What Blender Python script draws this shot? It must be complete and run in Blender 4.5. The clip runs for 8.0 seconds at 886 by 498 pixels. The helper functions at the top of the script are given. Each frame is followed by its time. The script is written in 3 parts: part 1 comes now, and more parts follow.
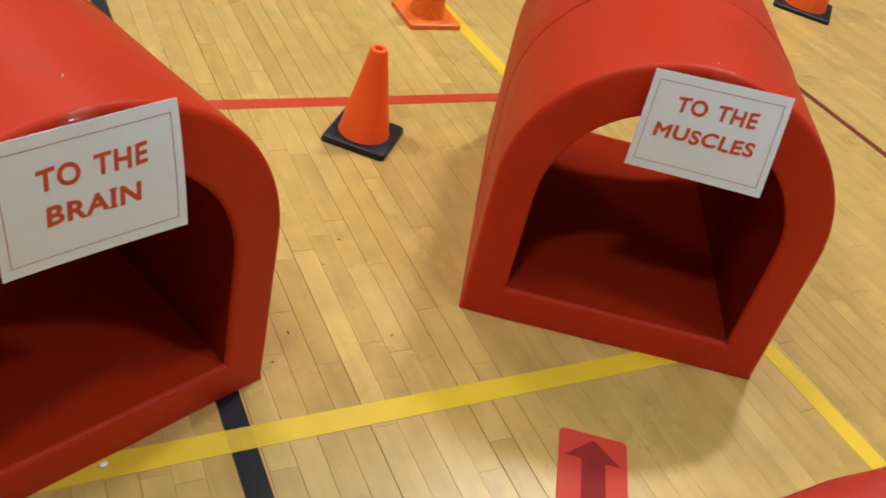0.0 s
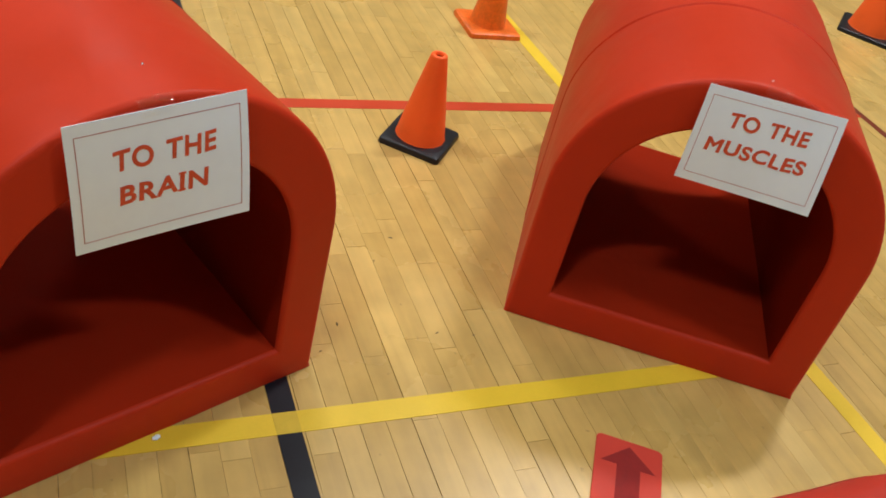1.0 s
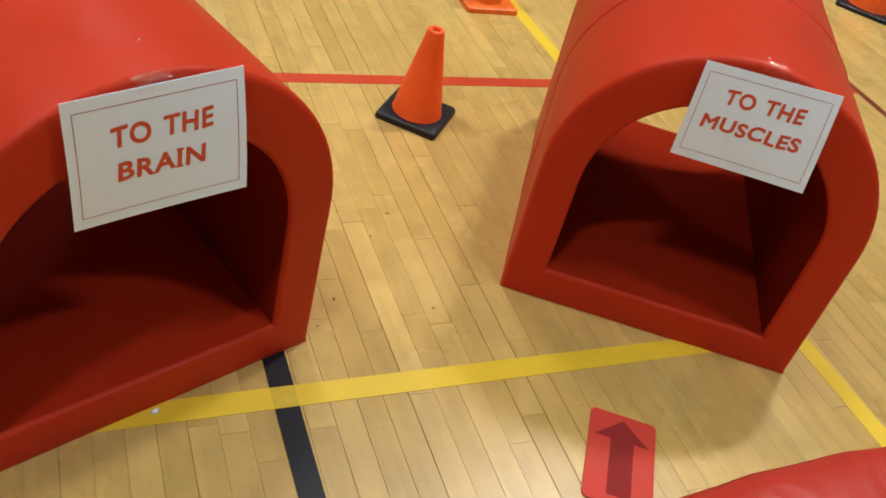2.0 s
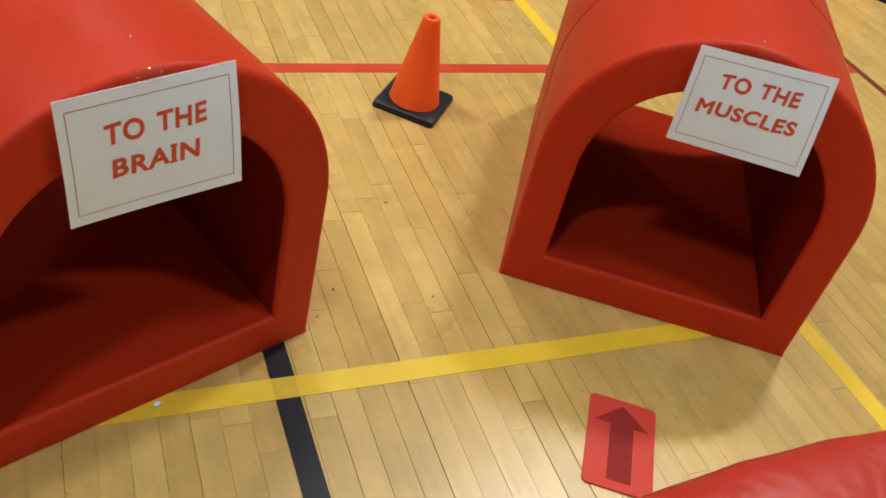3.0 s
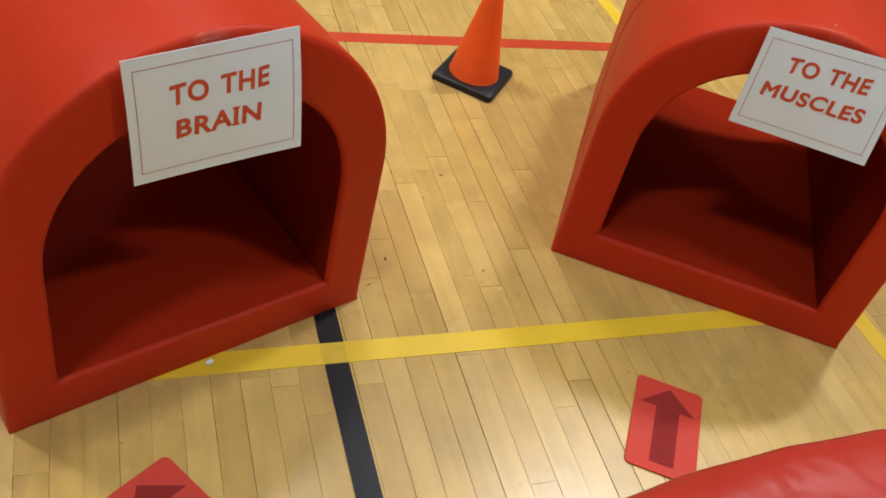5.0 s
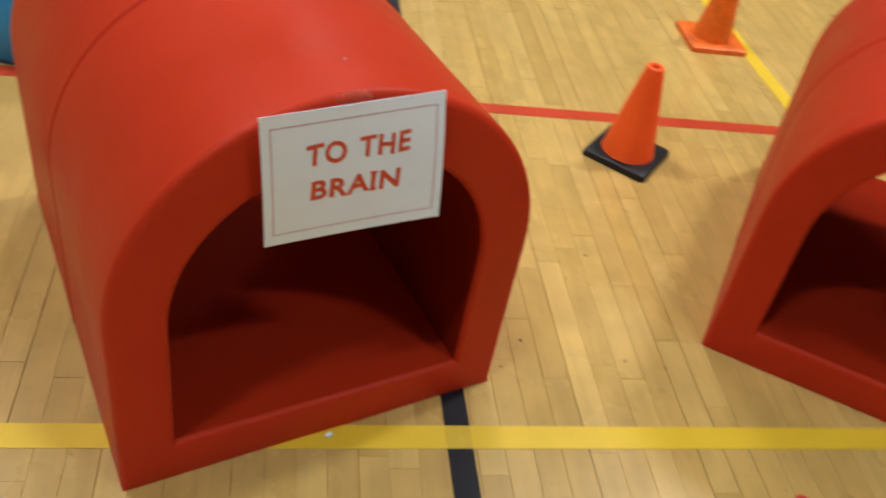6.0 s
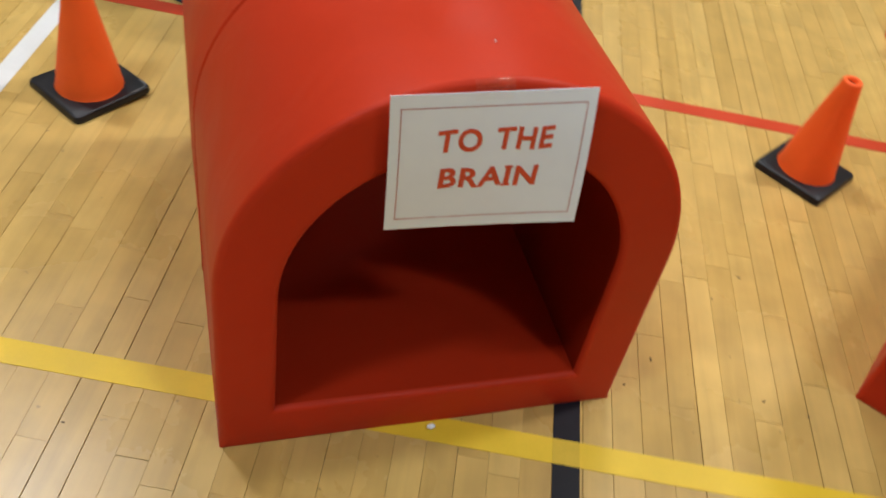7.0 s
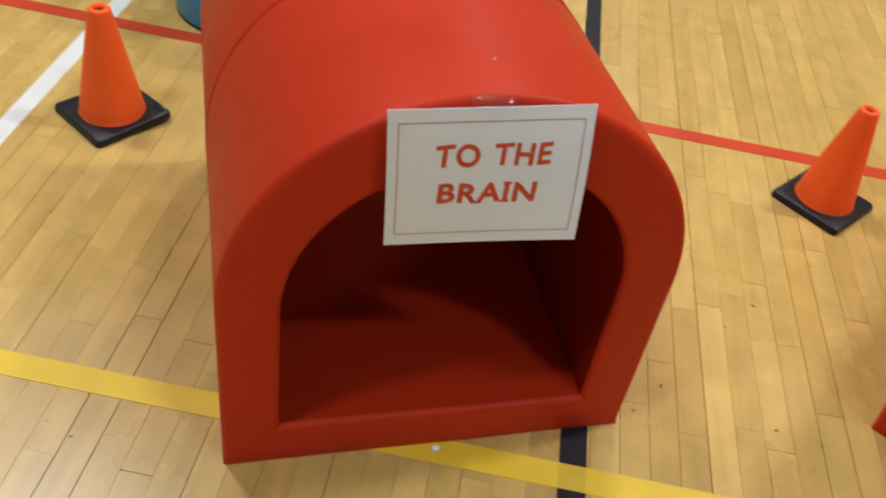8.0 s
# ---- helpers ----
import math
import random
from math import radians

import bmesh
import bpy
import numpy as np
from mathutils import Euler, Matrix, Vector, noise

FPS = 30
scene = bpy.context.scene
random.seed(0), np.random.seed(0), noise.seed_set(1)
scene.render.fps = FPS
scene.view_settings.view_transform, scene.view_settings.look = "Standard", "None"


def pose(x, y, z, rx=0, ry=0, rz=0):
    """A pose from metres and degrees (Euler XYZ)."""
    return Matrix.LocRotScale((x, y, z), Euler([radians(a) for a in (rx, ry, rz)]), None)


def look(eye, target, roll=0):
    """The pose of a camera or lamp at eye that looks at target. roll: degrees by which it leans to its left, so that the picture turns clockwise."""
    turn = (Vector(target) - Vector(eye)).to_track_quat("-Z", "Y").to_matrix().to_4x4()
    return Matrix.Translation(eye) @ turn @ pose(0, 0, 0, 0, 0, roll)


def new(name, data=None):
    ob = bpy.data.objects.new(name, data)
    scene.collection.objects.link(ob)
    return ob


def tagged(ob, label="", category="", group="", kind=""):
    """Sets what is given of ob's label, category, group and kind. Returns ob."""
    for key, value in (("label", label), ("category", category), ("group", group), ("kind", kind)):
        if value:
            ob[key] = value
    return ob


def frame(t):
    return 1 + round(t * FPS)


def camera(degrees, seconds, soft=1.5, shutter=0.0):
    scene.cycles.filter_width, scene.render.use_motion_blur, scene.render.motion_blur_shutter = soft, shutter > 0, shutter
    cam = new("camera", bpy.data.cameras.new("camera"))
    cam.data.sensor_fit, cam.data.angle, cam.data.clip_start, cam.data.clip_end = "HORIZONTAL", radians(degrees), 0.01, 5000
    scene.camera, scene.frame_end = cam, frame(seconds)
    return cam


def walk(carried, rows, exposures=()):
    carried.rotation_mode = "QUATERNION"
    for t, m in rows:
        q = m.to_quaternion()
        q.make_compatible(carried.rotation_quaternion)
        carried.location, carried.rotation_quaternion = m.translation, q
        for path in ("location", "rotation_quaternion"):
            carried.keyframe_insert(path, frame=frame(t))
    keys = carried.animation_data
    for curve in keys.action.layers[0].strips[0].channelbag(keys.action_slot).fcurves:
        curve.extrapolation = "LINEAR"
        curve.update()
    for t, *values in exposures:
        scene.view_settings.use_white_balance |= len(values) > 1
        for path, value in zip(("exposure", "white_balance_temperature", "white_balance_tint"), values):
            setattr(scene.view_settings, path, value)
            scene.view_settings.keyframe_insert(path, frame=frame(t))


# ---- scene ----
cam = camera(52.40, 8.0, soft=1.7, shutter=0.5)
PATH = [
    (0.0, (-0.3800, -1.0670, 1.4170), (0.2814, -0.0779, 0.5036), 15.60),
    (0.3, (-0.3850, -1.0840, 1.4140), (0.2444, -0.0712, 0.5040), 14.20),
    (0.5, (-0.3940, -1.0910, 1.4210), (0.2135, -0.1108, 0.4618), 14.20),
    (0.7, (-0.3990, -1.1030, 1.4260), (0.1754, -0.0735, 0.4985), 13.80),
    (1.0, (-0.4020, -1.1150, 1.4310), (0.1868, -0.0845, 0.5137), 16.20),
    (1.2, (-0.4090, -1.1150, 1.4350), (0.1521, -0.0806, 0.5049), 14.10),
    (1.5, (-0.4000, -1.1290, 1.4430), (0.1987, -0.1394, 0.4879), 16.50),
    (1.7, (-0.4060, -1.1230, 1.4370), (0.1961, -0.1235, 0.4945), 17.30),
    (2.8, (-0.3970, -1.1170, 1.4520), (0.1505, -0.1187, 0.4755), 14.80),
    (3.0, (-0.3930, -1.1220, 1.4530), (0.1896, -0.1360, 0.4843), 15.90),
    (3.3, (-0.3910, -1.1260, 1.4610), (0.1901, -0.1437, 0.4877), 15.70),
    (3.5, (-0.3940, -1.1270, 1.4590), (0.2143, -0.1481, 0.4989), 15.90),
    (4.0, (-0.4010, -1.1350, 1.4600), (0.1457, -0.1533, 0.4663), 15.10),
    (4.2, (-0.4000, -1.1360, 1.4600), (0.1236, -0.1556, 0.4526), 15.70),
    (5.3, (-0.3980, -1.1200, 1.4410), (0.0902, -0.1368, 0.4188), 15.70),
    (5.5, (-0.3960, -1.1080, 1.4290), (0.0667, -0.1241, 0.3956), 14.90),
    (5.8, (-0.3774, -1.0878, 1.3980), (-0.0184, -0.0128, 0.4154), 11.76),
    (6.0, (-0.3640, -1.0500, 1.3860), (-0.0887, 0.0639, 0.4199), 11.50),
    (6.2, (-0.3490, -1.0380, 1.3690), (-0.1488, 0.0945, 0.4060), 11.10),
    (6.5, (-0.3530, -0.9840, 1.3740), (-0.2120, 0.0968, 0.3435), 11.50),
    (6.7, (-0.3370, -0.9692, 1.3570), (-0.1955, 0.0677, 0.2824), 12.01),
    (7.0, (-0.3150, -0.9530, 1.3590), (-0.2895, 0.1287, 0.3201), 11.50),
    (7.1, (-0.3084, -0.9488, 1.3548), (-0.2836, 0.1361, 0.3193), 12.69),
    (7.5, (-0.2750, -0.9750, 1.3570), (-0.2563, 0.1209, 0.3330), 11.60),
    (7.7, (-0.2640, -0.9810, 1.3520), (-0.2498, 0.1229, 0.3366), 11.20),
    (8.0, (-0.2660, -0.9730, 1.3470), (-0.3035, 0.1446, 0.3472), 9.90),
]
walk(cam, [(t, look(eye, target, roll)) for t, eye, target, roll in PATH])

# ---------------------------------------------------------------- light
world = bpy.data.worlds.new("world")
scene.world = world
world.use_nodes = True
world.node_tree.nodes["Background"].inputs["Color"].default_value = (0.9, 0.95, 1.0, 1)
world.node_tree.nodes["Background"].inputs["Strength"].default_value = 0.05
scene.view_settings.exposure = 0.0

LAMP_COLOUR = (0.98, 0.995, 1.02)
COOL_COLOUR = (0.81, 0.99, 1.22)
LAMP_POWER = 408.0
LAMPS = [(4.65, 2.95, 1.02, LAMP_COLOUR), (-4.4, 3.4, 0.75, LAMP_COLOUR), (4.2, -3.5, 0.47, COOL_COLOUR), (-3.8, -3.1, 0.53, COOL_COLOUR),
         (0.4, 10.6, 0.40, LAMP_COLOUR), (0.2, 4.3, 0.34, LAMP_COLOUR)]     # x, y, share of full power, tube colour
ROOM = (-12.0, 14.0, -11.0, 17.0, 8.6)      # x0, x1, y0, y1, ceiling height


# ---------------------------------------------------------------- materials
def material(name, colour, rough=0.5, metal=0.0, spec=0.5, vary=0.08, scale=8.0, grain=120.0, bump=0.05, coat=0.0, detail=4):
    """A surface with a slow and a fine variation of tone, and a fine relief."""
    m = bpy.data.materials.new(name)
    m.use_nodes = True
    nt = m.node_tree
    b = nt.nodes["Principled BSDF"]
    b.inputs["Roughness"].default_value = rough
    b.inputs["Metallic"].default_value = metal
    b.inputs["Specular IOR Level"].default_value = spec
    b.inputs["Coat Weight"].default_value = coat
    geo = nt.nodes.new("ShaderNodeNewGeometry")
    slow = nt.nodes.new("ShaderNodeTexNoise")
    slow.inputs["Scale"].default_value = scale
    slow.inputs["Detail"].default_value = detail
    fine = nt.nodes.new("ShaderNodeTexNoise")
    fine.inputs["Scale"].default_value = grain
    fine.inputs["Detail"].default_value = 3
    for n in (slow, fine):
        nt.links.new(geo.outputs["Position"], n.inputs["Vector"])
    add = nt.nodes.new("ShaderNodeMath")
    add.operation = "MULTIPLY_ADD"
    nt.links.new(fine.outputs["Fac"], add.inputs[0])
    add.inputs[1].default_value = 0.4
    nt.links.new(slow.outputs["Fac"], add.inputs[2])
    ramp = nt.nodes.new("ShaderNodeMapRange")
    nt.links.new(add.outputs[0], ramp.inputs["Value"])
    ramp.inputs["From Min"].default_value, ramp.inputs["From Max"].default_value = 0.4, 1.0
    ramp.inputs["To Min"].default_value, ramp.inputs["To Max"].default_value = 1 - vary, 1 + vary
    mul = nt.nodes.new("ShaderNodeVectorMath")
    mul.operation = "SCALE"
    mul.inputs[0].default_value = colour
    nt.links.new(ramp.outputs["Result"], mul.inputs["Scale"])
    nt.links.new(mul.outputs["Vector"], b.inputs["Base Color"])
    rr = nt.nodes.new("ShaderNodeMapRange")
    nt.links.new(slow.outputs["Fac"], rr.inputs["Value"])
    rr.inputs["From Min"].default_value, rr.inputs["From Max"].default_value = 0.3, 0.7
    rr.inputs["To Min"].default_value, rr.inputs["To Max"].default_value = rough * 0.85, min(1, rough * 1.15)
    nt.links.new(rr.outputs["Result"], b.inputs["Roughness"])
    if bump:
        bp = nt.nodes.new("ShaderNodeBump")
        bp.inputs["Strength"].default_value = bump
        bp.inputs["Distance"].default_value = 0.002
        nt.links.new(fine.outputs["Fac"], bp.inputs["Height"])
        nt.links.new(bp.outputs["Normal"], b.inputs["Normal"])
    return m


def vinyl(name, colour, rough=0.36, crease=0.25, scale=7.0, spec=0.15):
    """Soft PVC cover: fine leather grain, broad soft dents and a few scuffs."""
    m = material(name, colour, rough=rough, spec=spec, vary=0.07, scale=5.0, grain=420.0, bump=0.06)
    nt = m.node_tree
    b = nt.nodes["Principled BSDF"]
    geo = next(n for n in nt.nodes if n.type == "NEW_GEOMETRY")
    dent = nt.nodes.new("ShaderNodeTexNoise")
    dent.inputs["Scale"].default_value = scale
    dent.inputs["Detail"].default_value = 2
    dent.inputs["Distortion"].default_value = 0.6
    nt.links.new(geo.outputs["Position"], dent.inputs["Vector"])
    b2 = nt.nodes.new("ShaderNodeBump")
    b2.inputs["Strength"].default_value = crease
    b2.inputs["Distance"].default_value = 0.02
    nt.links.new(dent.outputs["Fac"], b2.inputs["Height"])
    scuff = nt.nodes.new("ShaderNodeTexNoise")
    scuff.inputs["Scale"].default_value = 42.0
    scuff.inputs["Detail"].default_value = 1
    nt.links.new(geo.outputs["Position"], scuff.inputs["Vector"])
    sc = nt.nodes.new("ShaderNodeMapRange")
    sc.inputs["From Min"].default_value, sc.inputs["From Max"].default_value = 0.82, 0.86
    sc.inputs["To Min"].default_value, sc.inputs["To Max"].default_value = 0.0, 0.45
    nt.links.new(scuff.outputs["Fac"], sc.inputs["Value"])
    mx = nt.nodes.new("ShaderNodeMix")
    mx.data_type = "RGBA"
    nt.links.new(sc.outputs["Result"], mx.inputs["Factor"])
    nt.links.new(b.inputs["Base Color"].links[0].from_socket, mx.inputs["A"])
    mx.inputs["B"].default_value = (0.60, 0.30, 0.24, 1)
    nt.links.new(mx.outputs["Result"], b.inputs["Base Color"])
    old = next(n for n in nt.nodes if n.type == "BUMP" and n != b2)
    nt.links.new(b2.outputs["Normal"], old.inputs["Normal"])
    return m


def maple(name, per_object):
    """Lacquered maple strip: tone by board, long grain, flecks, a satin finish."""
    m = bpy.data.materials.new(name)
    m.use_nodes = True
    nt = m.node_tree
    b = nt.nodes["Principled BSDF"]
    geo = nt.nodes.new("ShaderNodeNewGeometry")
    if per_object:
        info = nt.nodes.new("ShaderNodeObjectInfo")
        rnd = info.outputs["Random"]
    else:
        rnd = geo.outputs["Random Per Island"]
    shift = nt.nodes.new("ShaderNodeMath")
    shift.operation = "MULTIPLY"
    nt.links.new(rnd, shift.inputs[0])
    shift.inputs[1].default_value = 37.0
    pos = nt.nodes.new("ShaderNodeVectorMath")
    nt.links.new(geo.outputs["Position"], pos.inputs[0])
    nt.links.new(shift.outputs[0], pos.inputs[1])
    mp = nt.nodes.new("ShaderNodeMapping")
    mp.inputs["Scale"].default_value = (34, 2.0, 1)
    nt.links.new(pos.outputs[0], mp.inputs["Vector"])
    grain = nt.nodes.new("ShaderNodeTexNoise")
    grain.inputs["Scale"].default_value = 1.0
    grain.inputs["Detail"].default_value = 5
    grain.inputs["Distortion"].default_value = 0.5
    nt.links.new(mp.outputs[0], grain.inputs["Vector"])
    cloud = nt.nodes.new("ShaderNodeTexNoise")
    cloud.inputs["Scale"].default_value = 11.0
    cloud.inputs["Detail"].default_value = 3
    nt.links.new(pos.outputs[0], cloud.inputs["Vector"])
    tone = nt.nodes.new("ShaderNodeValToRGB")
    e = tone.color_ramp.elements
    e[0].position, e[0].color = 0.0, (0.526, 0.330, 0.090, 1)
    e[1].position, e[1].color = 1.0, (0.616, 0.404, 0.121, 1)
    for at, col in ((0.2, (0.550, 0.347, 0.096, 1)), (0.75, (0.583, 0.372, 0.107, 1))):
        x = e.new(at)
        x.color = col
    nt.links.new(rnd, tone.inputs["Fac"])
    k = nt.nodes.new("ShaderNodeMath")
    k.operation = "MULTIPLY_ADD"
    nt.links.new(cloud.outputs["Fac"], k.inputs[0])
    k.inputs[1].default_value = 1.1
    nt.links.new(grain.outputs["Fac"], k.inputs[2])
    kr = nt.nodes.new("ShaderNodeMapRange")
    kr.inputs["From Min"].default_value, kr.inputs["From Max"].default_value = 0.70, 1.40
    kr.inputs["To Min"].default_value, kr.inputs["To Max"].default_value = 0.85, 1.14
    nt.links.new(k.outputs[0], kr.inputs["Value"])
    mul = nt.nodes.new("ShaderNodeVectorMath")
    mul.operation = "SCALE"
    nt.links.new(tone.outputs["Color"], mul.inputs[0])
    nt.links.new(kr.outputs["Result"], mul.inputs["Scale"])
    speck = nt.nodes.new("ShaderNodeTexNoise")
    speck.inputs["Scale"].default_value = 34.0
    speck.inputs["Detail"].default_value = 2
    nt.links.new(geo.outputs["Position"], speck.inputs["Vector"])
    sp = nt.nodes.new("ShaderNodeMapRange")
    sp.inputs["From Min"].default_value, sp.inputs["From Max"].default_value = 0.735, 0.79
    sp.inputs["To Min"].default_value, sp.inputs["To Max"].default_value = 0.0, 0.55
    nt.links.new(speck.outputs["Fac"], sp.inputs["Value"])
    dirty = nt.nodes.new("ShaderNodeMix")
    dirty.data_type = "RGBA"
    nt.links.new(sp.outputs["Result"], dirty.inputs["Factor"])
    nt.links.new(mul.outputs["Vector"], dirty.inputs["A"])
    dirty.inputs["B"].default_value = (0.10, 0.06, 0.03, 1)
    nt.links.new(dirty.outputs["Result"], b.inputs["Base Color"])
    wear = nt.nodes.new("ShaderNodeTexNoise")
    wear.inputs["Scale"].default_value = 2.5
    wear.inputs["Detail"].default_value = 6
    nt.links.new(geo.outputs["Position"], wear.inputs["Vector"])
    rr = nt.nodes.new("ShaderNodeMapRange")
    rr.inputs["From Min"].default_value, rr.inputs["From Max"].default_value = 0.3, 0.7
    rr.inputs["To Min"].default_value, rr.inputs["To Max"].default_value = 0.22, 0.37
    nt.links.new(wear.outputs["Fac"], rr.inputs["Value"])
    nt.links.new(rr.outputs["Result"], b.inputs["Roughness"])
    b.inputs["Specular IOR Level"].default_value = 0.58
    bp = nt.nodes.new("ShaderNodeBump")
    bp.inputs["Strength"].default_value = 0.10
    bp.inputs["Distance"].default_value = 0.001
    nt.links.new(k.outputs[0], bp.inputs["Height"])
    nt.links.new(bp.outputs["Normal"], b.inputs["Normal"])
    return m


def glow(name, colour, strength):
    m = bpy.data.materials.new(name)
    m.use_nodes = True
    b = m.node_tree.nodes["Principled BSDF"]
    b.inputs["Emission Color"].default_value = (*colour, 1)
    b.inputs["Emission Strength"].default_value = strength
    return m


def clear_film(name):
    """Clear tape: see-through, with a thin wavy gloss."""
    m = bpy.data.materials.new(name)
    m.use_nodes = True
    nt = m.node_tree
    out = nt.nodes["Material Output"]
    nt.nodes.remove(nt.nodes["Principled BSDF"])
    see, shine, mix = (nt.nodes.new(k) for k in ("ShaderNodeBsdfTransparent", "ShaderNodeBsdfGlossy", "ShaderNodeMixShader"))
    shine.inputs["Roughness"].default_value = 0.03
    mix.inputs["Fac"].default_value = 0.065
    wave, bp, geo = nt.nodes.new("ShaderNodeTexNoise"), nt.nodes.new("ShaderNodeBump"), nt.nodes.new("ShaderNodeNewGeometry")
    wave.inputs["Scale"].default_value = 130.0
    bp.inputs["Strength"].default_value = 0.18
    bp.inputs["Distance"].default_value = 0.003
    nt.links.new(geo.outputs["Position"], wave.inputs["Vector"])
    nt.links.new(wave.outputs["Fac"], bp.inputs["Height"])
    nt.links.new(bp.outputs["Normal"], shine.inputs["Normal"])
    nt.links.new(see.outputs[0], mix.inputs[1])
    nt.links.new(shine.outputs[0], mix.inputs[2])
    nt.links.new(mix.outputs[0], out.inputs["Surface"])
    return m


RED_VINYL = vinyl("red_vinyl", (0.53, 0.034, 0.009), rough=0.45, crease=0.16)
RED_VINYL_SOFT = vinyl("red_vinyl_soft", (0.43, 0.027, 0.014), rough=0.38, crease=0.35, scale=12.0, spec=0.30)
# Lining and pad: the cover's red darkened, with the tunnel's inner shade coloured in.
RED_LINING_SHADED = vinyl("red_lining_shaded", (0.21, 0.013, 0.003), rough=0.90, crease=0.35, scale=9.0)
RED_LINING_SHADED.node_tree.nodes["Principled BSDF"].inputs["IOR"].default_value = 1.02
RED_PAD_SHADED = vinyl("red_floor_pad_shaded", (0.42, 0.026, 0.006), rough=0.60, crease=0.3, scale=8.0, spec=0.12)
RED_PAD_SHADED.node_tree.nodes["Principled BSDF"].inputs["IOR"].default_value = 1.2
BOARD = maple("maple_board", True)
BOARD_FAR = maple("maple_boards_far", False)
SUBFLOOR = material("subfloor", (0.06, 0.038, 0.018), rough=0.9)
YELLOW = material("yellow_line_paint", (0.80, 0.53, 0.034), rough=0.42, spec=0.35, vary=0.06, scale=14, grain=200)
YELLOW_THIN = material("yellow_over_black", (0.66, 0.44, 0.036), rough=0.42, spec=0.35, vary=0.08, scale=30, grain=200)
BLACK_LINE = material("black_line_paint", (0.007, 0.008, 0.012), rough=0.45, spec=0.3, vary=0.25, scale=20)
RED_LINE = material("red_line_paint", (0.56, 0.055, 0.018), rough=0.4, spec=0.3, vary=0.08, scale=12)
MAROON_LINE = material("maroon_line_paint", (0.17, 0.022, 0.006), rough=0.42, vary=0.1)
WHITE_LINE = material("white_line_paint", (0.74, 0.73, 0.70), rough=0.4, vary=0.05, scale=15)
PAPER = material("paper_card", (0.86, 0.95, 1.0), rough=0.45, vary=0.03, scale=12, grain=60, bump=0.02)
RED_INK = material("red_ink", (0.68, 0.080, 0.028), rough=0.5, vary=0.10, scale=60)
THIN_INK = material("thin_border_ink", (0.45, 0.10, 0.09), rough=0.5, vary=0.1, scale=60)
FILM = clear_film("clear_tape")
CONE_ORANGE = material("cone_orange", (1.0, 0.132, 0.018), rough=0.55, spec=0.3, vary=0.06, scale=14, grain=90, bump=0.04)
CONE_WORN = material("cone_orange_worn", (0.86, 0.155, 0.010), rough=0.42, vary=0.22, scale=30, grain=120, bump=0.06)
CONE_BORE_SHADE = material("cone_bore_shade", (0.42, 0.045, 0.008), rough=0.8)
RUBBER = material("black_rubber", (0.009, 0.010, 0.013), rough=0.42, spec=0.35, vary=0.5, scale=18, grain=160, bump=0.08)
RUBBER_WORN = material("rubbed_rubber", (0.13, 0.13, 0.13), rough=0.38, spec=0.5, vary=0.5, scale=90, grain=300, bump=0.1)
GRIME = material("dark_grime", (0.045, 0.026, 0.012), rough=0.8, vary=0.3, scale=60)
CARD_RED = material("red_rubber_marker", (0.58, 0.050, 0.028), rough=0.62, spec=0.3, vary=0.07, scale=10, grain=300, bump=0.05)
CARD_ARROW = material("dark_red_arrow_print", (0.27, 0.024, 0.020), rough=0.75, spec=0.15, vary=0.12, scale=40)
BLUE = material("blue_plastic", (0.015, 0.36, 0.86), rough=0.4, vary=0.06)
BLUE_DARK = material("dark_blue_rim", (0.01, 0.03, 0.06), rough=0.5)
WALL = material("painted_block_wall", (0.44, 0.45, 0.45), rough=0.7, vary=0.05, scale=2)
CEILING = material("ceiling_panel", (0.64, 0.65, 0.64), rough=0.85, vary=0.04, scale=2)
HOUSING = material("lamp_housing", (0.7, 0.7, 0.7), rough=0.4, metal=0.3)
DIFFUSER = glow("lamp_diffuser", LAMP_COLOUR, 9.0)


# ---------------------------------------------------------------- mesh helpers
def mesh_object(name, verts, faces, mat, parent=None, label="", smooth=False, at=None):
    me = bpy.data.meshes.new(name)
    me.from_pydata([tuple(v) for v in verts], [], faces)
    bm = bmesh.new()
    bm.from_mesh(me)
    bmesh.ops.recalc_face_normals(bm, faces=bm.faces)
    bm.to_mesh(me)
    bm.free()
    me.materials.append(mat)
    if smooth:
        me.polygons.foreach_set("use_smooth", [True] * len(me.polygons))
        me.set_sharp_from_angle(angle=radians(42))
    ob = new(name, me)
    if parent is not None:
        ob.parent = parent
    if at is not None:
        ob.matrix_basis = at
    if label:
        tagged(ob, label)
    return ob


def part(name, bm, mat, parent, label="", smooth=False, recalc=True):
    """Links a bmesh as one mesh object under a thing or under a part."""
    me = bpy.data.meshes.new(name)
    if recalc:
        bmesh.ops.recalc_face_normals(bm, faces=bm.faces)
    bm.to_mesh(me)
    bm.free()
    me.materials.append(mat)
    if smooth:
        me.polygons.foreach_set("use_smooth", [True] * len(me.polygons))
    ob = new(name, me)
    if parent is not None:
        ob.parent = parent
    if label:
        tagged(ob, label)
    return ob


def box(x0, x1, y0, y1, z0, z1, bevel=0.0, segments=2):
    bm = bmesh.new()
    bmesh.ops.create_cube(bm, size=1, matrix=Matrix.Translation(((x0 + x1) / 2, (y0 + y1) / 2, (z0 + z1) / 2)) @ Matrix.Diagonal((x1 - x0, y1 - y0, z1 - z0, 1)))
    if bevel:
        bmesh.ops.bevel(bm, geom=bm.edges[:], offset=bevel, segments=segments, affect="EDGES", profile=0.5)
    return bm


